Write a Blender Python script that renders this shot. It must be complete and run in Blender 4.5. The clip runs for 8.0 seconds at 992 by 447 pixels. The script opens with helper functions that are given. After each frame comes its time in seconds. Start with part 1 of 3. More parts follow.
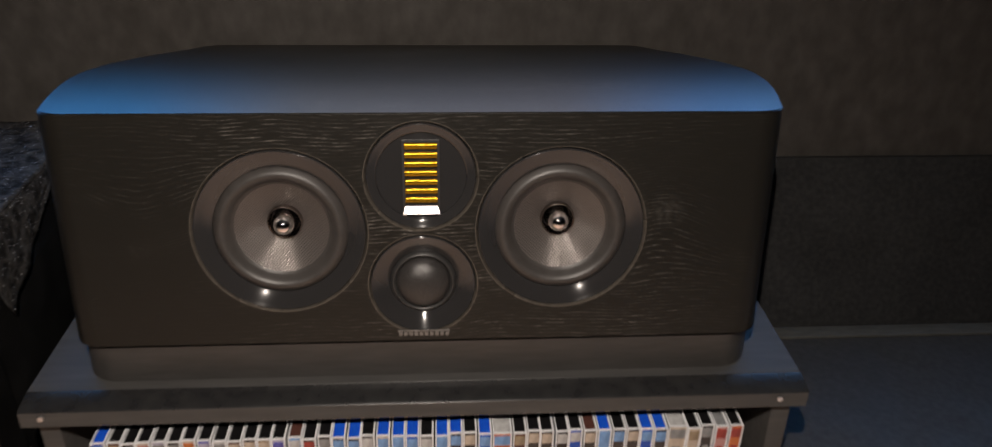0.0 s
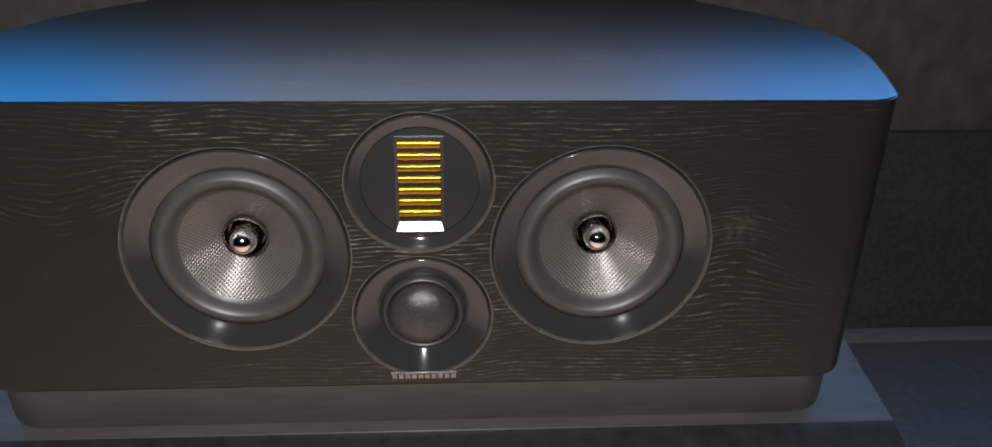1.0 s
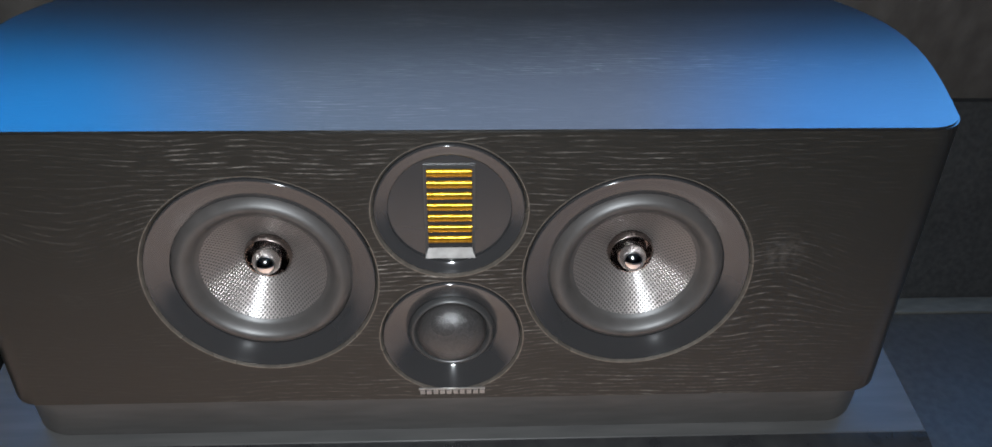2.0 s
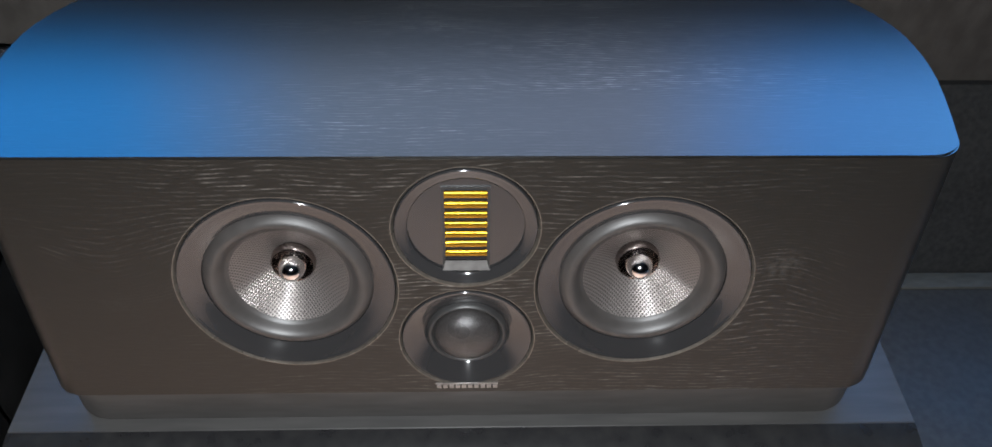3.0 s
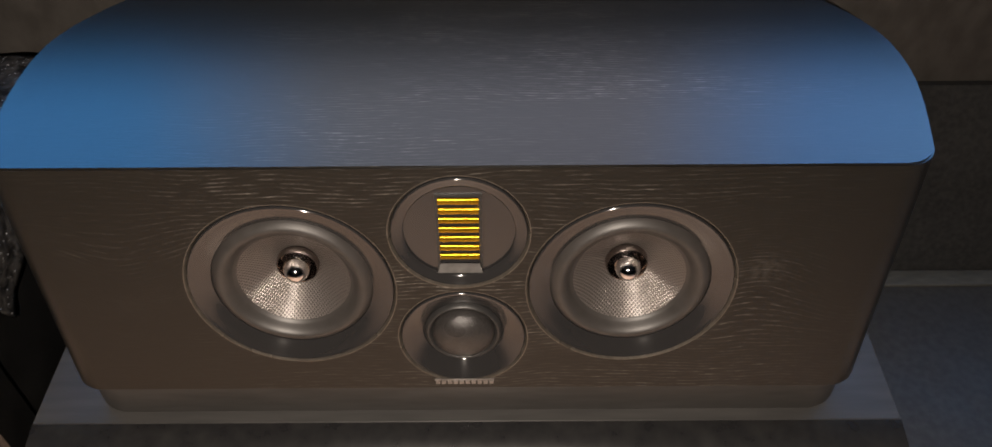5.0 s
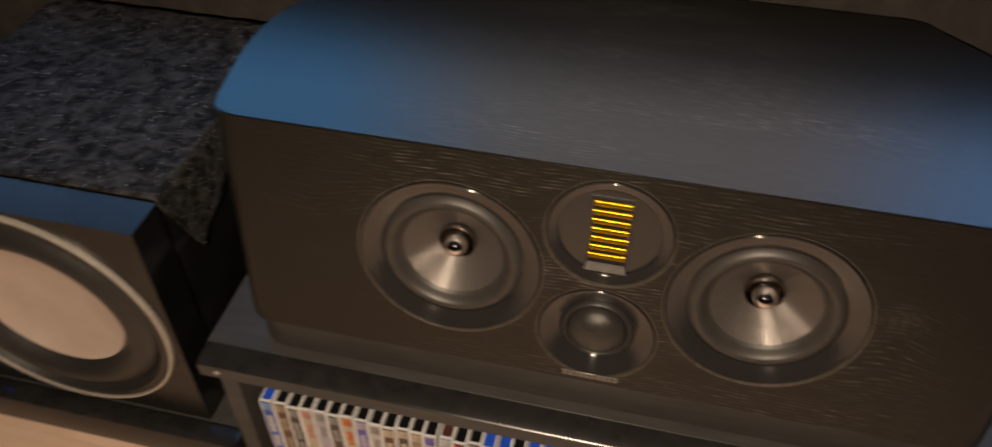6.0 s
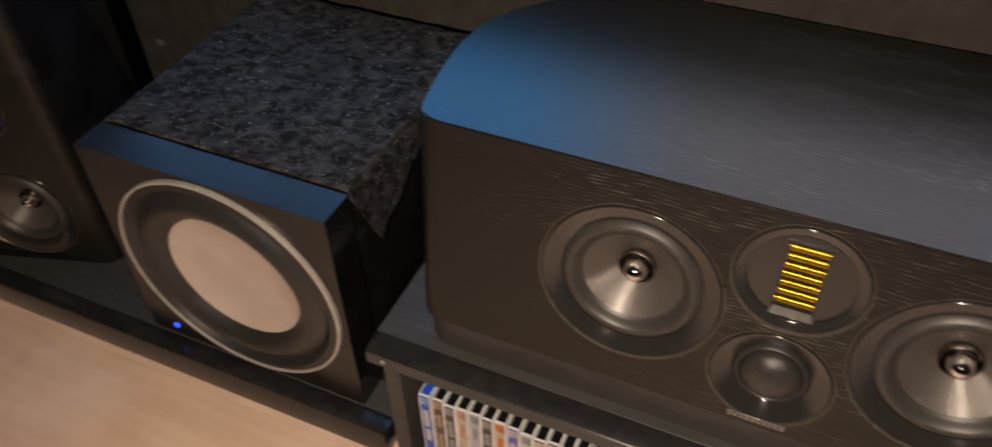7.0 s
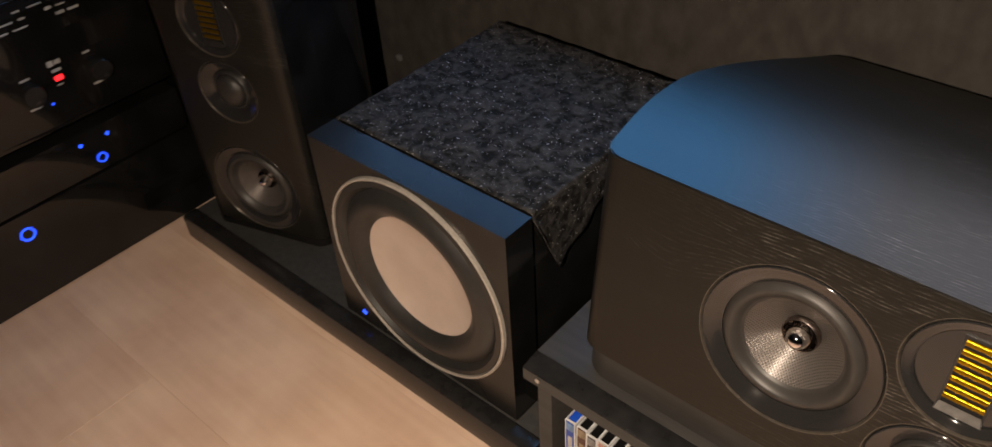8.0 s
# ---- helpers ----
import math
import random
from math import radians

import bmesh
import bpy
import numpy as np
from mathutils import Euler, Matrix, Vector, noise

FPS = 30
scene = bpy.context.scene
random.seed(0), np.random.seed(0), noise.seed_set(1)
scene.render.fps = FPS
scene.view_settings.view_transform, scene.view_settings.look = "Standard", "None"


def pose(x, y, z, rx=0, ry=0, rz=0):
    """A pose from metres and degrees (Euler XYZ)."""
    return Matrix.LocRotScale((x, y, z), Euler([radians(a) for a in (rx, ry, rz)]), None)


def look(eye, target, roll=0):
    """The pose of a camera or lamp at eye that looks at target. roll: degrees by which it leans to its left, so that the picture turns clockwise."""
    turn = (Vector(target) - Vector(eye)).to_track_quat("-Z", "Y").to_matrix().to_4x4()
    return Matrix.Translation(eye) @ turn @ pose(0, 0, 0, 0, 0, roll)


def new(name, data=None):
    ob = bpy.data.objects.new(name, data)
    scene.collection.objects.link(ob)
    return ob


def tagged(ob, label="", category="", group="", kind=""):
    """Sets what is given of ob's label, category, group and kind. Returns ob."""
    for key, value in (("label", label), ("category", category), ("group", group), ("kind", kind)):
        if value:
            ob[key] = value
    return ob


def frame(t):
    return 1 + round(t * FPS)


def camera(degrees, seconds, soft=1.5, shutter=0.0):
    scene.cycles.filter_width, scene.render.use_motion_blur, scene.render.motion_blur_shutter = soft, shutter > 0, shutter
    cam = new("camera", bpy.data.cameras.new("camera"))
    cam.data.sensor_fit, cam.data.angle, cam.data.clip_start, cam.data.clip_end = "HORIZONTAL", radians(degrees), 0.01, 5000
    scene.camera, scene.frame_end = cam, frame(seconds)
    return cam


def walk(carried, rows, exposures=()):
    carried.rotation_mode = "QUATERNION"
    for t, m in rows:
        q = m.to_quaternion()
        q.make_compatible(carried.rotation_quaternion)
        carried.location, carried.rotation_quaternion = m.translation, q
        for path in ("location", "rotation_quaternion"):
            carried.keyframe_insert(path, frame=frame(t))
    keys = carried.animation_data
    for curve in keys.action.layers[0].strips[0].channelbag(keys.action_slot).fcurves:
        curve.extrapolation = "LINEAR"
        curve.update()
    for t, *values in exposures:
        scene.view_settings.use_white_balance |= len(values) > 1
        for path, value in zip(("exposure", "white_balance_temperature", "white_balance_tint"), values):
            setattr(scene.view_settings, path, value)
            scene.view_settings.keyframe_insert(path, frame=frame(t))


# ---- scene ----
cam = camera(60.79, 8.0, shutter=0.5)
# seconds, eye, yaw, pitch, roll
PATH = [
    (0.0, 0.0146, -0.6174, 0.7172, -4.37, -28.51, 1.34),
    (0.5, 0.0145, -0.5028, 0.6951, -4.56, -29.70, 1.93),
    (1.0, 0.0191, -0.4435, 0.6855, -3.71, -32.90, 1.44),
    (1.5, 0.0119, -0.4012, 0.7045, -3.28, -36.43, 1.32),
    (3.0, 0.0035, -0.3560, 0.7970, -2.35, -45.00, 1.40),
    (3.5, 0.0013, -0.3513, 0.8109, -0.61, -45.58, 0.01),
    (4.0, -0.0065, -0.3606, 0.8161, -0.81, -45.17, -0.10),
    (4.5, 0.0016, -0.3700, 0.8213, -0.85, -45.36, -0.21),
    (4.7, 0.0124, -0.3662, 0.8221, -1.14, -45.81, -0.15),
    (5.8, 0.0330, -0.4000, 0.8310, 10.05, -44.54, -0.40),
    (6.0, 0.0180, -0.4123, 0.8458, 13.20, -44.50, -0.03),
    (6.5, 0.0052, -0.4229, 0.8618, 20.39, -44.50, -1.56),
    (7.0, -0.0239, -0.4260, 0.8569, 25.17, -43.70, -1.66),
    (7.5, -0.0398, -0.4177, 0.8664, 36.74, -42.67, -4.87),
    (8.0, 0.0144, -0.4380, 0.8693, 43.48, -40.16, -4.08),
]


def aim(x, y, z, yaw, pitch, roll):
    a, b = radians(yaw), radians(pitch)
    way = Vector((-math.sin(a) * math.cos(b), math.cos(a) * math.cos(b), math.sin(b)))
    return look((x, y, z), Vector((x, y, z)) + way, roll)


# seconds, stops, kelvin, tint
EXPOSURES = [
    (0.0, -0.75, 6700, 11), (0.5, -0.35, 6000, 7), (1.0, -0.25, 5800, 6), (1.5, 0.05, 5300, 2), (3.0, 0.05, 5500, 4), (3.5, -0.1, 5500, 4), (4.0, -0.3, 6300, 10), (4.7, -0.35, 6600, 11),
    (5.8, -0.95, 8600, 14), (6.0, -1.0, 8700, 14), (6.5, -0.8, 6600, 9), (7.0, -0.75, 7800, 13), (7.5, -0.7, 8200, 14), (8.0, -0.65, 8000, 13)]
walk(cam, [(t, aim(*row)) for t, *row in PATH], EXPOSURES)

# ---- light ----
world = bpy.data.worlds.new("dark_room")
scene.world = world
world.use_nodes = True
world.node_tree.nodes["Background"].inputs[0].default_value = (0.75, 0.8, 1.0, 1)
world.node_tree.nodes["Background"].inputs[1].default_value = 0.002

# the small white torch that is carried beside the camera
torch = bpy.data.lights.new("torch", "SPOT")
torch.energy, torch.color, torch.shadow_soft_size = 68, (1.0, 0.90, 0.81), 0.004
torch.spot_size, torch.spot_blend = radians(140), 1.0
new("torch", torch).matrix_basis = look((-0.03, -0.66, 0.95), (-0.15, -0.06, 0.0))


# ---- materials ----
def nodes_of(name):
    m = bpy.data.materials.new(name)
    m.use_nodes = True
    return m, m.node_tree.nodes, m.node_tree.links, m.node_tree.nodes["Principled BSDF"]


def spotted(name, dark, light, rough=0.5, scale=(60, 60, 60), detail=6, low=0.35, high=0.7, bump=0.0, metal=0.0, coat=0.0, spread=0.12, distort=0.0):
    """A surface whose colour and gloss wander between two tones, stretched by scale."""
    m, n, l, b = nodes_of(name)
    tc, mp, tx, ra = n.new("ShaderNodeTexCoord"), n.new("ShaderNodeMapping"), n.new("ShaderNodeTexNoise"), n.new("ShaderNodeValToRGB")
    mp.inputs["Scale"].default_value = scale
    tx.inputs["Scale"].default_value, tx.inputs["Detail"].default_value = 1.0, detail
    tx.inputs["Distortion"].default_value = distort
    ra.color_ramp.elements[0].position, ra.color_ramp.elements[1].position = low, high
    ra.color_ramp.elements[0].color, ra.color_ramp.elements[1].color = (*dark, 1), (*light, 1)
    l.new(tc.outputs["Object"], mp.inputs[0]), l.new(mp.outputs[0], tx.inputs["Vector"])
    l.new(tx.outputs["Fac"], ra.inputs[0]), l.new(ra.outputs[0], b.inputs["Base Color"])
    big, mr = n.new("ShaderNodeTexNoise"), n.new("ShaderNodeMapRange")
    big.inputs["Scale"].default_value = 9
    l.new(tc.outputs["Object"], big.inputs["Vector"]), l.new(big.outputs["Fac"], mr.inputs[0])
    mr.inputs[1].default_value, mr.inputs[2].default_value = 0.3, 0.7
    mr.inputs[3].default_value, mr.inputs[4].default_value = max(rough - spread, 0.02), min(rough + spread, 1)
    l.new(mr.outputs[0], b.inputs["Roughness"])
    b.inputs["Metallic"].default_value, b.inputs["Coat Weight"].default_value = metal, coat
    b.inputs["Coat Roughness"].default_value = 0.06
    if bump:
        bu = n.new("ShaderNodeBump")
        bu.inputs["Strength"].default_value, bu.inputs["Distance"].default_value = bump, 0.001
        l.new(tx.outputs["Fac"], bu.inputs["Height"]), l.new(bu.outputs[0], b.inputs["Normal"])
    return m


def glow(name, colour, strength):
    m, n, l, b = nodes_of(name)
    b.inputs["Base Color"].default_value = (*[c * 0.3 for c in colour], 1)
    b.inputs["Emission Color"].default_value, b.inputs["Emission Strength"].default_value = (*colour, 1), strength
    return m


def ash_material(name, pale=1.0):
    """Black-stained ash: pale open pores in streaks along x, that gather into bands and arches."""
    m, n, l, b = nodes_of(name)
    tc, mp = n.new("ShaderNodeTexCoord"), n.new("ShaderNodeMapping")
    l.new(tc.outputs["Object"], mp.inputs[0])
    warp, add = n.new("ShaderNodeTexNoise"), n.new("ShaderNodeVectorMath")
    warp.inputs["Scale"].default_value = 7
    l.new(mp.outputs[0], warp.inputs["Vector"])
    sc = n.new("ShaderNodeVectorMath")
    sc.operation, sc.inputs[1].default_value = "MULTIPLY", (0, 0.016, 0.016)
    l.new(warp.outputs["Color"], sc.inputs[0])
    l.new(mp.outputs[0], add.inputs[0]), l.new(sc.outputs[0], add.inputs[1])
    flow = add.outputs[0]
    for spot, reach, push in (((-0.231, 0.0, 0.125), 0.075, 0.012), ((0.205, 0.0, 0.128), 0.080, -0.012)):
        far, near, shift, bent = n.new("ShaderNodeVectorMath"), n.new("ShaderNodeMapRange"), n.new("ShaderNodeVectorMath"), n.new("ShaderNodeVectorMath")
        far.operation, far.inputs[1].default_value = "DISTANCE", spot
        l.new(mp.outputs[0], far.inputs[0]), l.new(far.outputs["Value"], near.inputs[0])
        near.interpolation_type = "SMOOTHSTEP"
        near.inputs[1].default_value, near.inputs[2].default_value, near.inputs[3].default_value, near.inputs[4].default_value = 0.0, reach, 1.0, 0.0
        shift.operation, shift.inputs[1].default_value = "MULTIPLY", (0, push, push)
        l.new(near.outputs[0], shift.inputs[0])
        l.new(flow, bent.inputs[0]), l.new(shift.outputs[0], bent.inputs[1])
        flow = bent.outputs[0]
    # one sheet of veneer folded over the front and the top: along the grain, and across it
    cut, across, sheet = n.new("ShaderNodeSeparateXYZ"), n.new("ShaderNodeMath"), n.new("ShaderNodeCombineXYZ")
    l.new(flow, cut.inputs[0])
    l.new(cut.outputs[1], across.inputs[0]), l.new(cut.outputs[2], across.inputs[1])
    l.new(cut.outputs[0], sheet.inputs[0]), l.new(across.outputs[0], sheet.inputs[2])

    def streak(scale, low, high, detail=2.0, least=0.0):
        mp, tx, mr = n.new("ShaderNodeMapping"), n.new("ShaderNodeTexNoise"), n.new("ShaderNodeMapRange")
        mp.inputs["Scale"].default_value = scale
        tx.inputs["Scale"].default_value, tx.inputs["Detail"].default_value = 1, detail
        mr.inputs[1].default_value, mr.inputs[2].default_value, mr.inputs[3].default_value = low, high, least
        l.new(sheet.outputs[0], mp.inputs[0]), l.new(mp.outputs[0], tx.inputs["Vector"]), l.new(tx.outputs["Fac"], mr.inputs[0])
        return mr.outputs[0]

    def times(p, q):
        mu = n.new("ShaderNodeMath")
        mu.operation = "MULTIPLY"
        l.new(p, mu.inputs[0]), l.new(q, mu.inputs[1])
        return mu.outputs[0]

    pores = streak((55, 1, 1200), 0.48, 0.62)
    dashes = streak((240, 1, 700), 0.40, 0.62, 1.0, 0.35)
    bands = streak((2.6, 1, 26), 0.42, 0.66, 3.0, 0.14)
    patches = streak((4.5, 1, 8), 0.38, 0.62, 2.0, 0.38)
    # growth rings draw the pores into thin rows
    rows, r3 = n.new("ShaderNodeTexWave"), n.new("ShaderNodeMapRange")
    rows.bands_direction, rows.inputs["Scale"].default_value, rows.inputs["Distortion"].default_value = "Z", 92, 3.4
    rows.inputs["Detail Scale"].default_value = 0.22
    l.new(sheet.outputs[0], rows.inputs["Vector"]), l.new(rows.outputs["Fac"], r3.inputs[0])
    r3.inputs[1].default_value, r3.inputs[2].default_value, r3.inputs[3].default_value = 0.55, 0.97, 0.03
    # the torch's glare on the middle pores, put into the colour; fades to both sides
    off, size, torch_glare = n.new("ShaderNodeMath"), n.new("ShaderNodeMath"), n.new("ShaderNodeMapRange")
    off.inputs[1].default_value, size.operation = -0.04, "ABSOLUTE"
    torch_glare.interpolation_type = "SMOOTHSTEP"
    torch_glare.inputs[1].default_value, torch_glare.inputs[2].default_value, torch_glare.inputs[3].default_value, torch_glare.inputs[4].default_value = 0.06, 0.27, 1.0, 0.12
    l.new(cut.outputs[0], off.inputs[0]), l.new(off.outputs[0], size.inputs[0]), l.new(size.outputs[0], torch_glare.inputs[0])
    open_grain = times(times(times(pores, dashes), torch_glare.outputs[0]), times(times(bands, patches), r3.outputs[0]))
    # two small pale knots
    fleck = streak((150, 1, 260), 0.42, 0.62, 3.0)
    for spot, wide in (((-0.236, 0.0, 0.122), 0.019), ((0.212, 0.0, 0.128), 0.017)):
        far, near, both = n.new("ShaderNodeVectorMath"), n.new("ShaderNodeMapRange"), n.new("ShaderNodeMath")
        far.operation, far.inputs[1].default_value = "DISTANCE", spot
        l.new(flow, far.inputs[0]), l.new(far.outputs["Value"], near.inputs[0])
        near.inputs[1].default_value, near.inputs[2].default_value, near.inputs[3].default_value, near.inputs[4].default_value = 0.003, wide, 0.09, 0.0
        l.new(open_grain, both.inputs[0]), l.new(times(near.outputs[0], fleck), both.inputs[1])
        open_grain = both.outputs[0]
    mix = n.new("ShaderNodeMix")
    mix.data_type = "RGBA"
    mix.inputs[6].default_value, mix.inputs[7].default_value = (0.0105, 0.0098, 0.0082, 1), (0.30 * pale, 0.278 * pale, 0.25 * pale, 1)
    l.new(open_grain, mix.inputs[0]), l.new(mix.outputs[2], b.inputs["Base Color"])
    b.inputs["Roughness"].default_value, b.inputs["Specular IOR Level"].default_value = 0.34, 0.36
    bu = n.new("ShaderNodeBump")
    bu.inputs["Strength"].default_value, bu.inputs["Distance"].default_value, bu.invert = 0.12, 0.0003, True
    l.new(pores, bu.inputs["Height"]), l.new(bu.outputs[0], b.inputs["Normal"])
    return m


def weave_material(name):
    """Glossy woven cone: two sets of threads at right angles."""
    m, n, l, b = nodes_of(name)
    tc = n.new("ShaderNodeTexCoord")
    turn = n.new("ShaderNodeMapping")
    turn.inputs["Rotation"].default_value = (0, radians(45), 0)
    l.new(tc.outputs["Object"], turn.inputs[0])
    waves = []
    for axis in ("X", "Z"):
        w = n.new("ShaderNodeTexWave")
        w.bands_direction, w.inputs["Scale"].default_value = axis, 165
        l.new(turn.outputs[0], w.inputs["Vector"])
        waves.append(w)
    mx = n.new("ShaderNodeMath")
    mx.operation = "MAXIMUM"
    l.new(waves[0].outputs["Fac"], mx.inputs[0]), l.new(waves[1].outputs["Fac"], mx.inputs[1])
    ra = n.new("ShaderNodeValToRGB")
    ra.color_ramp.elements[0].color, ra.color_ramp.elements[1].color = (0.034, 0.031, 0.029, 1), (0.185, 0.166, 0.156, 1)
    l.new(mx.outputs[0], ra.inputs[0]), l.new(ra.outputs[0], b.inputs["Base Color"])
    bu = n.new("ShaderNodeBump")
    bu.inputs["Strength"].default_value, bu.inputs["Distance"].default_value = 1.0, 0.00030
    l.new(mx.outputs[0], bu.inputs["Height"]), l.new(bu.outputs[0], b.inputs["Normal"])
    b.inputs["Roughness"].default_value, b.inputs["Metallic"].default_value = 0.30, 0.55
    b.inputs["Coat Weight"].default_value, b.inputs["Coat Roughness"].default_value = 0.2, 0.25
    return m


def velvet_material(name):
    """Crushed velvet: patches of pile that lie this way and that, with sheen and glinting fibres painted into the
    colour.
    """
    m, n, l, b = nodes_of(name)
    tc = n.new("ShaderNodeTexCoord")
    big, fine = n.new("ShaderNodeTexNoise"), n.new("ShaderNodeTexNoise")
    big.inputs["Scale"].default_value, big.inputs["Detail"].default_value, big.inputs["Distortion"].default_value = 85, 10, 0.7
    fine.inputs["Scale"].default_value, fine.inputs["Detail"].default_value = 330, 2
    l.new(tc.outputs["Object"], big.inputs["Vector"]), l.new(tc.outputs["Object"], fine.inputs["Vector"])
    ra, rf = n.new("ShaderNodeValToRGB"), n.new("ShaderNodeMapRange")
    ra.color_ramp.elements[0].position, ra.color_ramp.elements[1].position = 0.38, 0.74
    ra.color_ramp.elements[0].color, ra.color_ramp.elements[1].color = (0.010, 0.0095, 0.0093, 1), (0.075, 0.071, 0.068, 1)
    l.new(big.outputs["Fac"], ra.inputs[0])
    rf.inputs[1].default_value, rf.inputs[2].default_value = 0.66, 0.74
    l.new(fine.outputs["Fac"], rf.inputs[0])
    # glints of the fibres, painted as fine pale specks
    mix = n.new("ShaderNodeMix")
    mix.data_type = "RGBA"
    mix.inputs[7].default_value = (0.5, 0.5, 0.52, 1)
    l.new(rf.outputs[0], mix.inputs[0]), l.new(ra.outputs[0], mix.inputs[6]), l.new(mix.outputs[2], b.inputs["Base Color"])
    bu = n.new("ShaderNodeBump")
    bu.inputs["Strength"].default_value, bu.inputs["Distance"].default_value = 0.8, 0.003
    l.new(big.outputs["Fac"], bu.inputs["Height"]), l.new(bu.outputs[0], b.inputs["Normal"])
    b.inputs["Roughness"].default_value, b.inputs["Specular IOR Level"].default_value = 0.85, 0.10
    return m


def plank_material(name):
    """Pale beech laminate; each board a little different."""
    m, n, l, b = nodes_of(name)
    tc, mp, oi = n.new("ShaderNodeTexCoord"), n.new("ShaderNodeMapping"), n.new("ShaderNodeObjectInfo")
    mp.inputs["Scale"].default_value = (4, 55, 55)
    grain, soft = n.new("ShaderNodeTexNoise"), n.new("ShaderNodeTexNoise")
    l.new(tc.outputs["Object"], mp.inputs[0]), l.new(mp.outputs[0], grain.inputs["Vector"])
    off = n.new("ShaderNodeVectorMath")
    l.new(tc.outputs["Object"], off.inputs[0])
    l.new(oi.outputs["Random"], off.inputs[1]), l.new(off.outputs[0], soft.inputs["Vector"])
    grain.inputs["Scale"].default_value, soft.inputs["Scale"].default_value = 1, 11
    soft.inputs["Detail"].default_value = 5
    grain.inputs["Detail"].default_value = 6
    ad, ra = n.new("ShaderNodeMath"), n.new("ShaderNodeValToRGB")
    ad.operation = "MULTIPLY_ADD"
    ad.inputs[1].default_value = 0.42
    hv = n.new("ShaderNodeMath")
    hv.operation, hv.inputs[1].default_value, hv.inputs[2].default_value = "MULTIPLY_ADD", 0.16, 0.05
    l.new(oi.outputs["Random"], hv.inputs[0])
    l.new(grain.outputs["Fac"], ad.inputs[0]), l.new(hv.outputs[0], ad.inputs[2])
    a2 = n.new("ShaderNodeMath")
    a2.operation, a2.inputs[1].default_value = "MULTIPLY_ADD", 0.75
    l.new(soft.outputs["Fac"], a2.inputs[0]), l.new(ad.outputs[0], a2.inputs[2])
    ra.color_ramp.elements[0].position, ra.color_ramp.elements[1].position = 0.4, 0.95
    ra.color_ramp.elements[0].color, ra.color_ramp.elements[1].color = (0.64, 0.41, 0.30, 1), (0.90, 0.67, 0.53, 1)
    l.new(a2.outputs[0], ra.inputs[0]), l.new(ra.outputs[0], b.inputs["Base Color"])
    b.inputs["Roughness"].default_value = 0.42
    return m


def turned_material(name, colour, rough, stretch):
    """Black plastic turned on a lathe: fine rings about the y axis draw highlights out into radial streaks."""
    m, n, l, b = nodes_of(name)
    tangent, tc, grime, mr = n.new("ShaderNodeTangent"), n.new("ShaderNodeTexCoord"), n.new("ShaderNodeTexNoise"), n.new("ShaderNodeMapRange")
    tangent.direction_type, tangent.axis = "RADIAL", "Y"
    l.new(tangent.outputs[0], b.inputs["Tangent"])
    grime.inputs["Scale"].default_value, grime.inputs["Detail"].default_value = 60, 5
    mr.inputs[3].default_value, mr.inputs[4].default_value = rough - 0.04, rough + 0.04
    l.new(tc.outputs["Object"], grime.inputs["Vector"]), l.new(grime.outputs["Fac"], mr.inputs[0]), l.new(mr.outputs[0], b.inputs["Roughness"])
    b.inputs["Base Color"].default_value, b.inputs["Anisotropic"].default_value = (*colour, 1), stretch
    b.inputs["Anisotropic Rotation"].default_value = 0.25
    b.inputs["Coat Weight"].default_value, b.inputs["Coat Roughness"].default_value = 0.4, 0.04
    return m


BEZEL = turned_material("turned_black_bezel", (0.021, 0.0205, 0.021), 0.15, 0.9)
# the second is the same veneer with its pale grain cut to 0.4
ASH, FAINT_ASH = ash_material("black_ash_veneer"), ash_material("faint_grain_ash_veneer", 0.4)
WEAVE = weave_material("woven_cone")
VELVET = velvet_material("crushed_velvet")
PLANK = plank_material("beech_laminate")
SATIN = spotted("satin_black_plastic", (0.03, 0.03, 0.03), (0.06, 0.058, 0.056), 0.34, (300, 300, 300), spread=0.08)
RUBBER = spotted("black_rubber", (0.022, 0.0215, 0.0215), (0.028, 0.0275, 0.027), 0.40, (120, 120, 120), spread=0.03)
ROLL = spotted("grey_rubber_roll", (0.033, 0.030, 0.028), (0.042, 0.038, 0.036), 0.46, (120, 120, 120), spread=0.04)
TRIM = spotted("brushed_grey_trim", (0.17, 0.165, 0.16), (0.27, 0.26, 0.25), 0.38, (200, 200, 200), metal=0.6)
CHAMFER = spotted("smoked_chamfer", (0.10, 0.088, 0.074), (0.14, 0.124, 0.105), 0.30, (200, 200, 200), metal=0.5)
BRONZE = spotted("smoked_chrome", (0.30, 0.265, 0.25), (0.38, 0.34, 0.32), 0.16, (60, 60, 60), metal=1.0, spread=0.03)
CHROME = spotted("polished_plug", (0.80, 0.77, 0.76), (0.86, 0.84, 0.83), 0.09, (60, 60, 60), metal=1.0, spread=0.02)
GOLD = spotted("gold_foil", (0.30, 0.165, 0.008), (0.43, 0.26, 0.016), 0.34, (900, 60, 60), metal=0.92, bump=0.3)
SILL_ALLOY = spotted("satin_alloy", (0.15, 0.142, 0.135), (0.20, 0.19, 0.182), 0.33, (200, 200, 200), metal=0.9)
PALE_RING = spotted("pale_alloy_ring", (0.42, 0.39, 0.35), (0.54, 0.50, 0.46), 0.4, (200, 200, 200), metal=0.3)
SILK = spotted("doped_silk_dome", (0.018, 0.0165, 0.016), (0.045, 0.042, 0.041), 0.30, (900, 900, 900), bump=0.45)
BOARD = spotted("satin_black_board", (0.046, 0.045, 0.044), (0.062, 0.060, 0.058), 0.54, (14, 120, 120), bump=0.04)
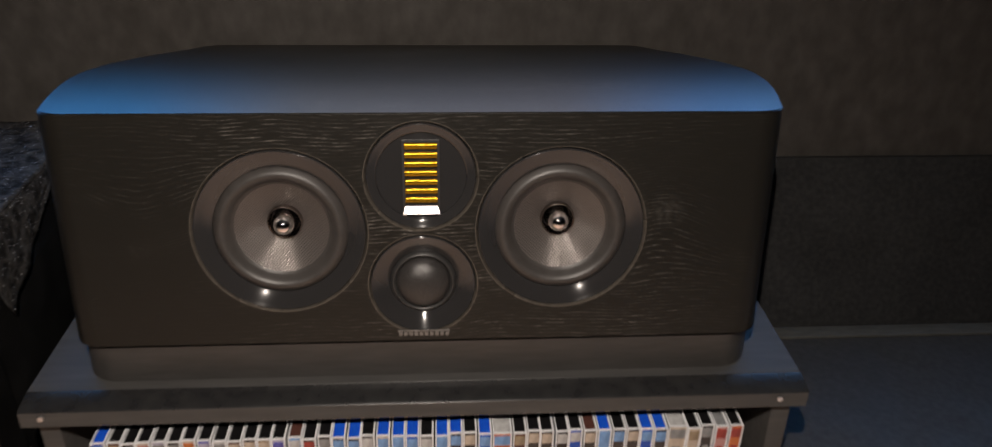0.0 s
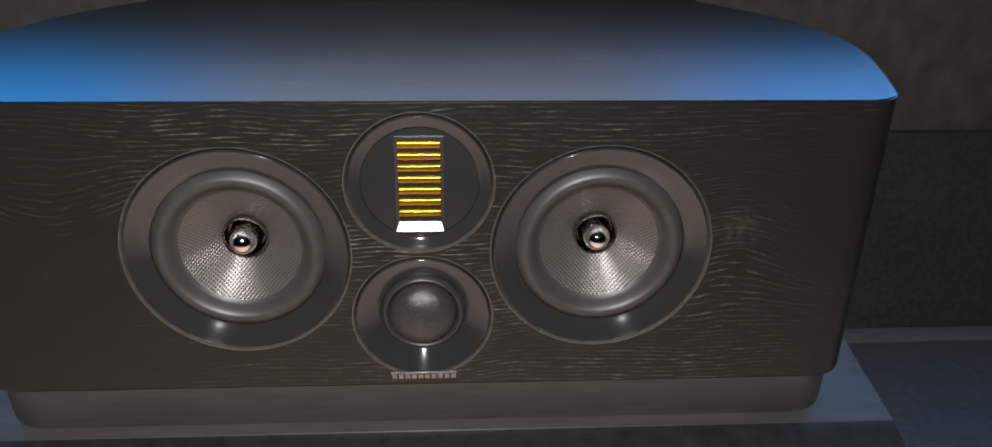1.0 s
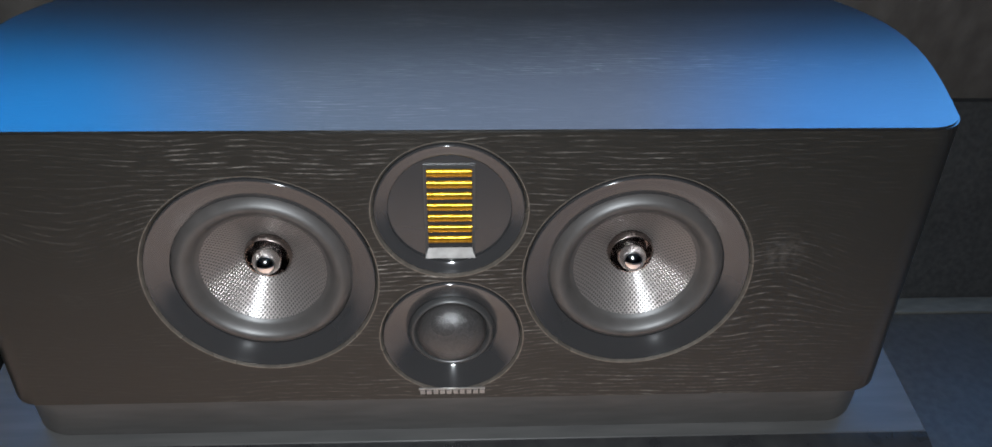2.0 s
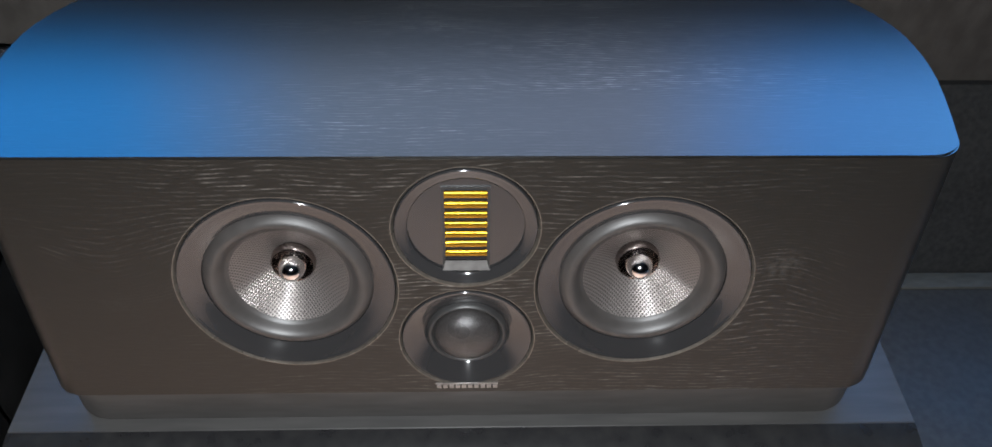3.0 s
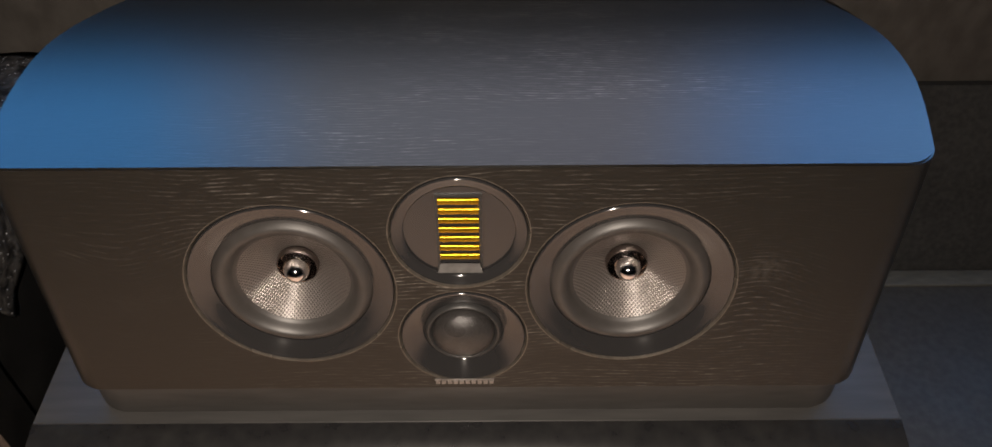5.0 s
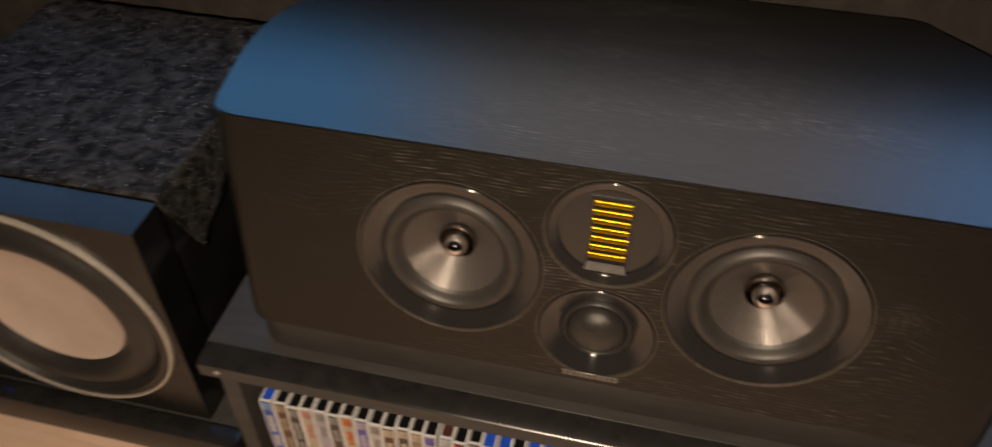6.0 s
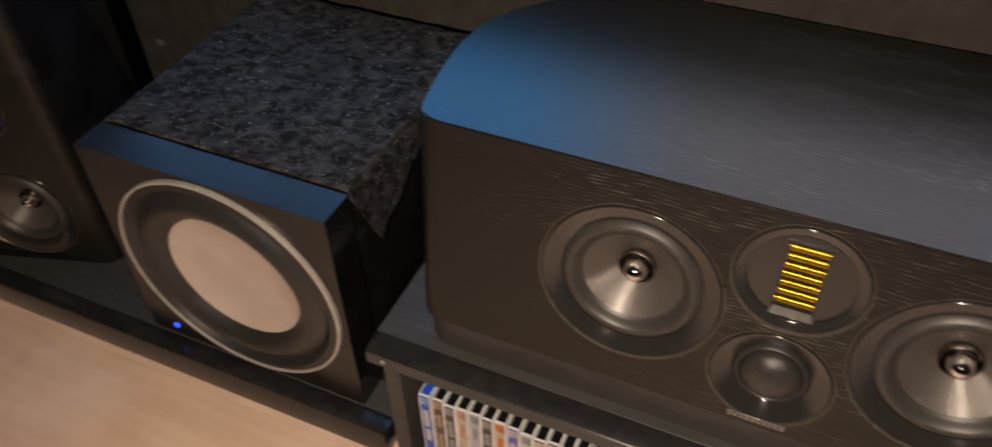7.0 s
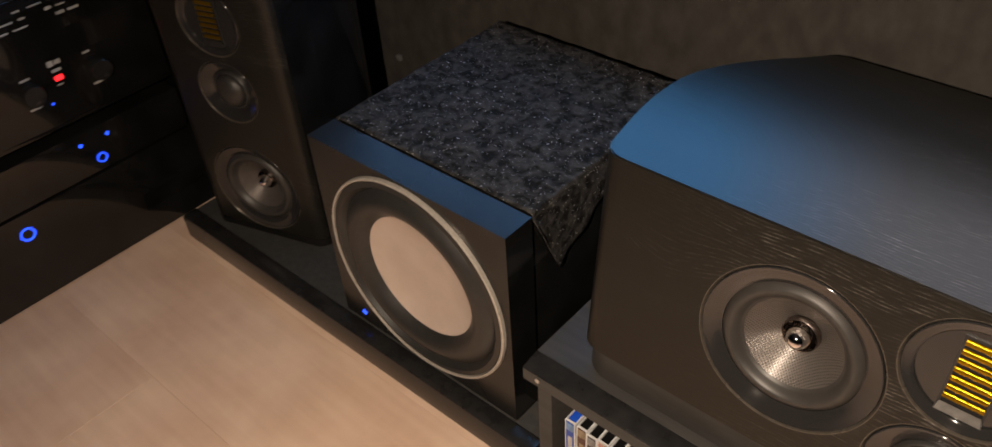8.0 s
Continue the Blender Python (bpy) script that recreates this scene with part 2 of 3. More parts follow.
BOARD.node_tree.nodes["Principled BSDF"].inputs["Specular IOR Level"].default_value = 0.30
LACQUER = spotted("dark_lacquer", (0.013, 0.013, 0.014), (0.022, 0.022, 0.022), 0.24, (60, 60, 60), spread=0.05, bump=0.02)
PLINTH = spotted("satin_brown_black", (0.034, 0.032, 0.030), (0.045, 0.042, 0.040), 0.45, (30, 200, 200), bump=0.05)
PAINTED = spotted("worn_black_paint", (0.028, 0.028, 0.028), (0.042, 0.042, 0.041), 0.68, (120, 120, 120), bump=0.15)
SATIN_LACQUER = spotted("satin_lacquer", (0.012, 0.0118, 0.0115), (0.017, 0.0165, 0.016), 0.27, (50, 50, 50), spread=0.04)
SATIN_LACQUER.node_tree.nodes["Principled BSDF"].inputs["Specular IOR Level"].default_value = 0.40
BATTEN = spotted("grey_batten_paint", (0.055, 0.056, 0.052), (0.085, 0.085, 0.078), 0.6, (40, 160, 160), bump=0.1)
PIANO = spotted("piano_black", (0.006, 0.006, 0.006), (0.012, 0.012, 0.012), 0.06, (20, 20, 20), spread=0.03)
PAPER_CONE = spotted("pale_cone", (0.50, 0.40, 0.35), (0.56, 0.46, 0.41), 0.45, (25, 25, 25))
WALLPAPER = spotted("dark_textured_wallpaper", (0.032, 0.028, 0.024), (0.054, 0.048, 0.043), 0.8, (45, 45, 30), bump=0.35)
BLACK_CLOTH = spotted("black_felt", (0.007, 0.007, 0.0075), (0.018, 0.018, 0.0175), 0.9, (150, 150, 150), bump=0.3)
CEILING_PAINT = spotted("grey_paint", (0.10, 0.10, 0.10), (0.14, 0.14, 0.14), 0.8, (30, 30, 30))
SCREW_METAL = spotted("worn_screw", (0.6, 0.6, 0.6), (0.85, 0.85, 0.85), 0.3, (400, 400, 400), metal=0.9)
CLEAR = spotted("case_plastic", (0.55, 0.56, 0.58), (0.75, 0.76, 0.78), 0.25, (80, 80, 80))
BLUE_LED, RED_LED = glow("blue_led", (0.002, 0.06, 1.0), 4), glow("red_led", (1.0, 0.02, 0.03), 4)
PALE_PRINT = spotted("pale_print", (0.3, 0.3, 0.3), (0.5, 0.5, 0.5), 0.5)


# ---- mesh helpers ----
def part(name, bm, material, parent=None, label="", smooth=True):
    me = bpy.data.meshes.new(name)
    bmesh.ops.recalc_face_normals(bm, faces=bm.faces)
    bm.to_mesh(me)
    bm.free()
    for mat in material if isinstance(material, (list, tuple)) else (material,):
        me.materials.append(mat)
    if smooth:
        me.shade_smooth()
        me.set_sharp_from_angle(angle=radians(40))
    ob = new(name, me)
    ob.parent = parent
    if label:
        ob["label"] = label
    return ob


def thing(name, m, label, category, group="", kind=""):
    ob = new(name)
    ob.empty_display_size = 0.05
    ob.matrix_basis = m
    return tagged(ob, label, category, group, kind)


def box(x0, x1, y0, y1, z0, z1, bevel=0.0, segments=2):
    bm = bmesh.new()
    bmesh.ops.create_cube(bm, size=1, matrix=Matrix.LocRotScale(((x0 + x1) / 2, (y0 + y1) / 2, (z0 + z1) / 2), None, (x1 - x0, y1 - y0, z1 - z0)))
    if bevel:
        bmesh.ops.bevel(bm, geom=bm.edges[:], offset=bevel, segments=segments, affect="EDGES", profile=0.6)
    return bm


def lathe(profile, centre=(0, 0, 0), steps=96):
    """Turns a profile of (radius, y) about the y axis through centre."""
    bm = bmesh.new()
    rings = []
    for r, y in profile:
        if r < 1e-6:
            rings.append([bm.verts.new((centre[0], centre[1] + y, centre[2]))])
        else:
            rings.append([bm.verts.new((centre[0] + r * math.cos(k * math.tau / steps), centre[1] + y, centre[2] + r * math.sin(k * math.tau / steps))) for k in range(steps)])
    for a, b in zip(rings, rings[1:]):
        for k in range(steps):
            j = (k + 1) % steps
            quad = [a[k % len(a)], a[j % len(a)], b[j % len(b)], b[k % len(b)]]
            quad = list(dict.fromkeys(quad))
            if len(quad) > 2:
                bm.faces.new(quad)
    return bm


def arc(r0, y0, r1, y1, bulge, n=8):
    """Points of a rounded roll from (r0, y0) to (r1, y1) that swells by bulge towards -y."""
    return [(r0 + (r1 - r0) * i / n, y0 + (y1 - y0) * i / n - bulge * math.sin(math.pi * i / n)) for i in range(n + 1)]


def holed(bm, rim, y, circles, steps=72):
    """Fills a flat front at y inside the edges rim, leaving round holes (x, z, radius)."""
    edges = list(rim)
    for cx, cz, r in circles:
        ring = [bm.verts.new((cx + r * math.cos(k * math.tau / steps), y, cz + r * math.sin(k * math.tau / steps))) for k in range(steps)]
        edges += [bm.edges.new((ring[k], ring[(k + 1) % steps])) for k in range(steps)]
    bmesh.ops.triangle_fill(bm, edges=edges, use_beauty=True, use_dissolve=False)


def holed_panel(x0, x1, y0, y1, z0, z1, circles):
    bm = box(x0, x1, y0, y1, z0, z1)
    front = min(bm.faces, key=lambda f: f.calc_center_median().y)
    rim = list(front.edges)
    bm.faces.remove(front)
    holed(bm, rim, y0, circles)
    return bm


def prism(outline, z0, z1, lift=0.0, bevel=0.0, circles=()):
    """A solid over a plan outline; its underside rises by lift per metre of y. The front may have round holes."""
    bm = bmesh.new()
    low = [bm.verts.new((x, y, z0 + lift * max(y, 0))) for x, y in outline]
    high = [bm.verts.new((x, y, z1)) for x, y in outline]
    bm.faces.new(low), bm.faces.new(high)
    for k in range(len(outline)):
        j = (k + 1) % len(outline)
        if circles and j == 0:
            sides = [bm.edges.get((low[k], low[0])), bm.edges.get((high[k], high[0])), bm.edges.get((low[0], high[0])), bm.edges.get((low[k], high[k]))]
            holed(bm, sides, outline[0][1], circles)
            continue
        bm.faces.new((low[k], low[j], high[j], high[k]))
    if bevel:
        rim = [e for e in bm.edges if len({v in high for v in e.verts}) == 1 and e.verts[0] in high]
        bmesh.ops.bevel(bm, geom=rim, offset=bevel, segments=2, affect="EDGES")
    return bm


def black_flanks(ob):
    """Gives the sides and back of a cabinet the second material."""
    for p in ob.data.polygons:
        if abs(p.normal.x) > 0.93 or p.normal.y > 0.5:
            p.material_index = 1
    return ob


def bowed_plan(half, depth, corner, bow):
    """Plan of a cabinet with a flat front, rounded front corners, bowed sides and a rounded back."""
    side, reach = [], depth - corner
    sweep = math.pi / 2 - math.atan(bow * math.pi * 1.05 / (reach - 0.015))
    for k in range(11):
        a = sweep * k / 10
        side.append((half + corner * (math.sin(a) - math.sin(sweep)), corner * (1 - math.cos(a))))
    start = side[-1][1]
    for k in range(1, 17):
        u = k / 16
        side.append((half + bow * math.sin(math.pi * min(u * 1.05, 1)) - 0.055 * max(u - 0.45, 0) ** 2 / 0.3, start + (depth - 0.015 - start) * u))
    x, y = side[-1]
    for k in range(1, 7):
        a = math.pi / 2 * k / 6
        side.append((x - 0.03 * (1 - math.cos(a)), y + 0.015 * math.sin(a)))
    return side + [(-x, y) for x, y in reversed(side)]


# ---- the room ----
def room():
    part("wall_back", box(-3.0, 3.0, 0.40, 0.50, 0.0, 2.5), WALLPAPER, None, smooth=False)
    tagged(bpy.data.objects["wall_back"], "dark brown textured wallpaper wall behind the speakers", "wall", kind="structure")
    for name, b in (("wall_left", (-3.1, -3.0, -4.0, 0.5)), ("wall_right", (3.0, 3.1, -4.0, 0.5)), ("wall_front", (-3.1, 3.1, -4.1, -4.0))):
        tagged(part(name, box(*b, 0.0, 2.5), WALLPAPER, None, smooth=False), "dark wallpapered wall of the dim room", "wall", kind="structure")
    tagged(part("ceiling", box(-3.1, 3.1, -4.1, 0.5, 2.5, 2.6), CEILING_PAINT, None, smooth=False), "plain grey painted ceiling", "ceiling", kind="structure")


room()


def floor():
    base = tagged(part("floor", box(-3.0, 3.0, -4.0, 0.4, -0.05, -0.004), PAINTED, None, smooth=False), "pale beech laminate plank floor", "floor", kind="structure")
    return base


FLOOR = floor()


def platform():
    """The low black stage that carries the speakers along the wall."""
    top = thing("platform", pose(0, 0, 0), "low black painted wooden platform along the wall", "platform", kind="structure")
    for x0, x1 in ((-1.070, -0.362), (0.362, 1.6)):
        part("deck", box(x0, x1, 0.0125, 0.399, 0.0, 0.04, 0.002), PAINTED, top)
        part("lip", box(x0, x1, -0.014, 0.012, 0.0, 0.043, 0.004), LACQUER, top, "glossy black front lip")
    return top


platform()


# ---- the centre speaker ----
LEAN_BACK = 7.39


def bezel_trim(drv, x, z, r):
    """The pale chamfer that leads down from the cabinet's face to a driver."""
    return part("trim_ring", lathe([(r + 0.0004, -0.0002), (r - 0.0002, -0.0002), (r - 0.0015, 0.0017), (r - 0.0018, 0.003)], (x, 0, z)), CHAMFER, drv, "thin grey chamfered trim ring")


def woofer(speaker, x, z, r=0.074):
    drv = part("woofer", lathe([(r - 0.0019, 0.0030), (r - 0.0020, 0.0010), (r - 0.0023, 0.0002), (r - 0.0030, -0.0002), (r - 0.0038, 0.0000), (r * 0.938, 0.0004), (r * 0.925, 0.0007), (r * 0.885, 0.0016), (r * 0.845, 0.0027), (r * 0.805, 0.0041), (r * 0.780, 0.0052), (r * 0.770, 0.0055), (r * 0.765, 0.0075)], (x, 0, z)), BEZEL, speaker, "gloss black woofer bezel")
    bezel_trim(drv, x, z, r)
    s0, s1 = r * 0.757, r * 0.57
    part("surround", lathe([(s0 + 0.0008, 0.0072)] + arc(s0 - 0.0002, 0.0056, s1 + 0.001, 0.0080, 0.0048, 12) + [(s1, 0.0092), (s1 - 0.002, 0.0105)], (x, 0, z)), ROLL, drv, "rubber surround")
    part("cone", lathe([(s1 - 0.0015, 0.0107), (s1 * 0.82, 0.0155), (s1 * 0.6, 0.0222), (s1 * 0.42, 0.0275), (0.0150, 0.0295)], (x, 0, z)), WEAVE, drv, "glossy woven cone")
    part("collar", lathe([(0.0155, 0.0285), (0.0152, 0.0240), (0.0143, 0.0227), (0.0134, 0.0240), (0.0124, 0.0325), (0.0, 0.0325)], (x, 0, z)), BRONZE, drv, "smoked chrome collar")
    part("phase_plug", lathe([(0.0116, 0.0345), (0.0114, 0.0295), (0.0106, 0.0250), (0.0097, 0.0210), (0.0086, 0.0170), (0.0066, 0.0133), (0.0038, 0.0111), (0, 0.0103)], (x, 0, z), 48), CHROME, drv, "polished bullet phase plug")
    return drv


def ribbon_tweeter(speaker, z=0.1632, r=0.0480, x=0.0):
    drv = part("tweeter", lathe([(r - 0.0019, 0.003), (r - 0.0020, 0.0010), (r - 0.0023, 0.0002), (r - 0.0030, -0.0002), (r - 0.0038, 0.0000), (r * 0.908, 0.0003), (r * 0.895, 0.0005), (r * 0.860, 0.0009), (r * 0.825, 0.0014), (r * 0.792, 0.0020), (r * 0.784, 0.0026), (r * 0.782, 0.0040), (0.0, 0.0040)], (x, 0, z)), BEZEL, speaker, "round gloss black tweeter plate")
    bezel_trim(drv, x, z, r)
    z0, z1, w = z - 0.032, z + 0.029, 0.0135
    well = bmesh.new()
    for b in ((x - w - 0.002, x - w, z0, z1), (x + w, x + w + 0.002, z0, z1), (x - w - 0.002, x + w + 0.002, z1, z1 + 0.002)):
        bmesh.ops.create_cube(well, size=1, matrix=Matrix.LocRotScale(((b[0] + b[1]) / 2, 0.0034, (b[2] + b[3]) / 2), None, (b[1] - b[0], 0.0016, b[3] - b[2])))
    part("window_frame", well, RUBBER, drv)
    # slanted alloy sill under the pleats
    bm = bmesh.new()
    v = [bm.verts.new(p) for p in ((x - w - 0.002, -0.0022, z0), (x + w + 0.002, -0.0022, z0), (x + w, 0.0005, z0 + 0.0062), (x - w, 0.0005, z0 + 0.0062), (x - w - 0.002, 0.002, z0), (x + w + 0.002, 0.002, z0))]
    for f in ((0, 1, 2, 3), (0, 4, 5, 1), (0, 3, 4), (1, 5, 2), (2, 5, 4, 3)):
        bm.faces.new([v[k] for k in f])
    part("sill", bm, SILL_ALLOY, drv, "bright alloy sill", smooth=False)
    pitch = 0.0078
    for k in range(7):
        zc = z1 - 0.0026 - pitch * k
        n, bm = 34, bmesh.new()
        cols = []
        for i in range(n + 1):
            xx, rib = x - w + 2 * w * i / n, 0.0003 * (i % 2)
            cols.append([bm.verts.new((xx, 0.0018 - (0.0014 + rib) * math.cos(a), zc + (0.0027) * math.sin(a))) for a in (-1.45, -0.9, -0.4, 0, 0.4, 0.9, 1.45)])
        for a, b in zip(cols, cols[1:]):
            for j in range(6):
                bm.faces.new((a[j], b[j], b[j + 1], a[j + 1]))
        part("pleat", bm, GOLD, drv, "gold foil pleat" if k == 0 else "")
    return drv


def dome_mid(speaker, z=0.0645, r=0.0476, x=0.0):
    drv = part("midrange", lathe([(r - 0.0019, 0.003), (r - 0.0020, 0.0010), (r - 0.0023, 0.0002), (r - 0.0030, -0.0002), (r - 0.0038, 0.0000), (r * 0.90, 0.0004), (r * 0.88, 0.0008), (r * 0.80, 0.0024), (r * 0.72, 0.0043), (r * 0.64, 0.0066), (r * 0.61, 0.0076), (r * 0.60, 0.0086)], (x, 0, z)), BEZEL, speaker, "round midrange with a fabric dome")
    bezel_trim(drv, x, z, r)
    part("surround", lathe([(r * 0.605, 0.0082)] + arc(r * 0.59, 0.0066, r * 0.50, 0.0070, 0.0022) + [(r * 0.49, 0.0075)], (x, 0, z)), RUBBER, drv)
    d = r * 0.49
    part("dome", lathe([(d * math.cos(a), 0.0072 - 0.0135 * math.sin(a)) for a in [math.pi / 2 * k / 12 for k in range(13)]], (x, 0, z)), SILK, drv, "black fabric dome")
    return drv


def centre_speaker():
    spk = thing("centre_speaker", pose(0, 0, 0.2523, -LEAN_BACK, 0, 0), "black ash centre speaker tilted back on a black cabinet", "speaker")
    plan = [(x + 0.0060 * min(y / 0.12, 1) if x > 0 else x, y) for x, y in bowed_plan(0.3075, 0.334, 0.026, 0.023)]
    black_flanks(part("cabinet", prism(plan, 0.0102, 0.2180, 0.006, 0.0012, [(-0.1195, 0.115, 0.0738), (0.1195, 0.115, 0.0738), (0, 0.1632, 0.0478), (0, 0.0645, 0.0474)]), (ASH, PIANO), spk, "black ash veneer cabinet with bowed sides"))
    for x in (-0.1195, 0.1195):
        woofer(spk, x, 0.115)
    ribbon_tweeter(spk)
    dome_mid(spk)
    badge = part("badge", box(-0.0235, 0.0225, -0.0010, 0.0, 0.0190, 0.0205, 0.0002, 1), TRIM, spk, "small grey nameplate bar")
    for k in range(10):
        part("letter_bar", box(-0.0225 + k * 0.0046, -0.0225 + k * 0.0046 + 0.0032, -0.0008, 0.0, 0.0150, 0.0180), TRIM, badge, smooth=False)
    bm = bmesh.new()
    foot = bowed_plan(0.3045, 0.318, 0.032, 0.020)
    low = [bm.verts.new((x * 1.014, y + 0.013, -0.0344 + 0.1298 * (y + 0.013))) for x, y in foot]
    high = [bm.verts.new((x * 1.008, y + 0.007, 0.0045)) for x, y in foot]
    bm.faces.new(low), bm.faces.new(high)
    for k in range(len(foot)):
        j = (k + 1) % len(foot)
        bm.faces.new((low[k], low[j], high[j], high[k]))
    part("plinth", bm, PLINTH, spk, "satin black wedge plinth")
    # dark inset body added to fill the gap as a dark line
    part("slot", prism([(x * 0.97, y * 0.94 + 0.010) for x, y in foot], 0.0046, 0.0106), RUBBER, spk, "dark inset slot between cabinet and plinth")
    return spk


centre_speaker()


# ---- the cabinet under it, with its row of cases ----
def media_cabinet():
    cab = thing("media_cabinet", pose(0, 0, 0), "low black open cabinet full of disc cases", "cabinet")
    bm = box(-0.354, 0.354, -0.0022, 0.395, 0.1985, 0.2180, 0.0008, 1)
    part("top_board", bm, BOARD, cab, "satin black top board")
    # sloping gloss nosing along the front edge
    bm = bmesh.new()
    sec = [(-0.0024, 0.2176), (-0.0235, 0.2140), (-0.0255, 0.2122), (-0.0255, 0.1965), (-0.0245, 0.1955), (-0.0024, 0.1955)]
    ends = [[bm.verts.new((x, y, z)) for y, z in sec] for x in (-0.354, 0.354)]
    bm.faces.new(ends[0]), bm.faces.new(ends[1])
    for k in range(len(sec)):
        j = (k + 1) % len(sec)
        bm.faces.new((ends[0][k], ends[0][j], ends[1][j], ends[1][k]))
    nosing = part("nosing", bm, (LACQUER, BOARD), cab, "gloss black nosing with a satin front")
    for p in nosing.data.polygons:
        p.material_index = 1 if p.normal.y < -0.97 else 0
    for x in (-0.347, 0.329):
        part("side_panel", box(x, x + 0.018, -0.012, 0.39, 0.0, 0.1952, 0.001), BOARD, cab)
    part("bottom_board", box(-0.328, 0.328, -0.012, 0.39, 0.0, 0.006), BOARD, cab)
    part("back_panel", box(-0.328, 0.328, 0.385, 0.39, 0.007, 0.1950), BOARD, cab)
    for x in (-0.335, 0.327):
        part("screw", lathe([(0.0028, -0.0265), (0.0026, -0.0272), (0, -0.0274)], (x, 0, 0.2065), 12), SCREW_METAL, cab, "small bright screw head")
    return cab


media_cabinet()


CASE_TONES = {
    "black": (0.012, 0.012, 0.013), "blue": (0.01, 0.09, 0.55), "white": (0.62, 0.62, 0.62), "brown": (0.12, 0.05, 0.04), "grey": (0.3, 0.31, 0.32),
    "cream": (0.62, 0.52, 0.42), "dark": (0.05, 0.045, 0.045), "purple": (0.12, 0.12, 0.5), "sky": (0.2, 0.4, 0.75), "lavender": (0.5, 0.48, 0.62),
    "orange": (0.65, 0.18, 0.05), "pink": (0.6, 0.3, 0.28), "red": (0.4, 0.05, 0.04), "tan": (0.38, 0.29, 0.19)}
CASE_MATS = {k: spotted("case_" + k, tuple(c * 0.5 for c in v), tuple(min(c * 0.9, 0.85) for c in v), 0.3, (90, 90, 40), spread=0.1) for k, v in CASE_TONES.items()}
SHELL_BLUE = spotted("clear_blue_shell", (0.005, 0.06, 0.5), (0.02, 0.14, 0.75), 0.18, (60, 60, 60))


def disc_case(x, width, height, y, shell, spine, mark, lean):
    """A disc case standing on edge: shell between two pale sleeves, a printed spine with its title bars."""
    label = spine + " spined disc case with a " + shell + " top, standing in a row"
    ob = thing("disc_case", pose(x, y, 0.0062, 0, lean, 0), label, "disc case", "row of disc cases")
    h, d = width / 2 - 0.0004, 0.128
    part("shell", box(-h + 0.0012, h - 0.0016, 0.0022, d, 0.0, height - 0.0016, 0.0006, 1), SHELL_BLUE if shell == "blue" else CASE_MATS[shell], ob)
    for a, b in ((-h, -h + 0.0011), (h - 0.0015, h)):
        part("sleeve", box(a, b, 0.0, d + 0.001, 0.0, height), CLEAR, ob)
    part("spine", box(-h + 0.0011, h - 0.0015, 0.0, 0.0020, 0.0, height - 0.0006), CASE_MATS[spine], ob)
    part("lip", box(-h + 0.0011, h - 0.0015, 0.0, 0.0024, height - 0.0005, height), CLEAR, ob)
    head = height - 0.020
    part("top_band", box(-h + 0.0014, h - 0.0018, -0.0004, 0.0, head + 0.006, height - 0.003), CASE_MATS["sky" if shell == "blue" else mark], ob)
    for k in range(random.choice((1, 2, 2, 3))):
        top = head - 0.004 - k * 0.033
        part("title_bar", box(-h * 0.45, h * 0.42, -0.0004, 0.0, top - random.uniform(0.012, 0.028), top), CASE_MATS[mark], ob)
    return ob


def row_of_cases():
    tops = ["blue"] + ["black"] * 12 + ["brown", "black", "black", "blue", "blue", "black", "blue", "blue", "blue", "black", "blue", "blue", "black", "blue", "white",
            "black", "black", "black", "black", "black", "brown", "blue", "black", "black", "blue", "blue", "white", "black", "black", "grey", "black"]
    spines = ["blue", "brown", "dark", "cream", "lavender", "dark", "cream", "purple", "white", "brown", "dark", "tan", "lavender", "sky", "brown", "black", "dark", "dark", "dark",
              "cream", "sky", "blue", "dark", "sky", "dark", "dark", "blue", "orange", "brown", "dark", "dark", "black", "blue", "dark", "sky", "dark", "dark", "blue", "dark",
              "cream", "cream", "dark", "pink", "orange"]
    marks = ["white", "tan", "grey", "pink", "grey", "grey", "orange", "lavender", "grey", "cream", "cream", "cream", "purple", "white", "red", "grey", "grey", "cream", "white",
             "tan", "white", "sky", "white", "white", "cream", "cream", "white", "sky", "tan", "cream", "cream", "white", "white", "cream", "white", "sky", "cream", "white", "cream",
             "grey", "tan", "grey", "red", "red"]
    x = -0.2985
    for k, (shell, spine, mark) in enumerate(zip(tops, spines, marks)):
        w = 0.0185 if shell == "white" else 0.0133
        disc_case(x + w / 2, w, 0.172 + random.uniform(-0.0008, 0.0008), -0.0300 + random.uniform(-0.0015, 0.0015), shell, spine, mark, random.uniform(-0.25, 0.25))
        x += w


row_of_cases()


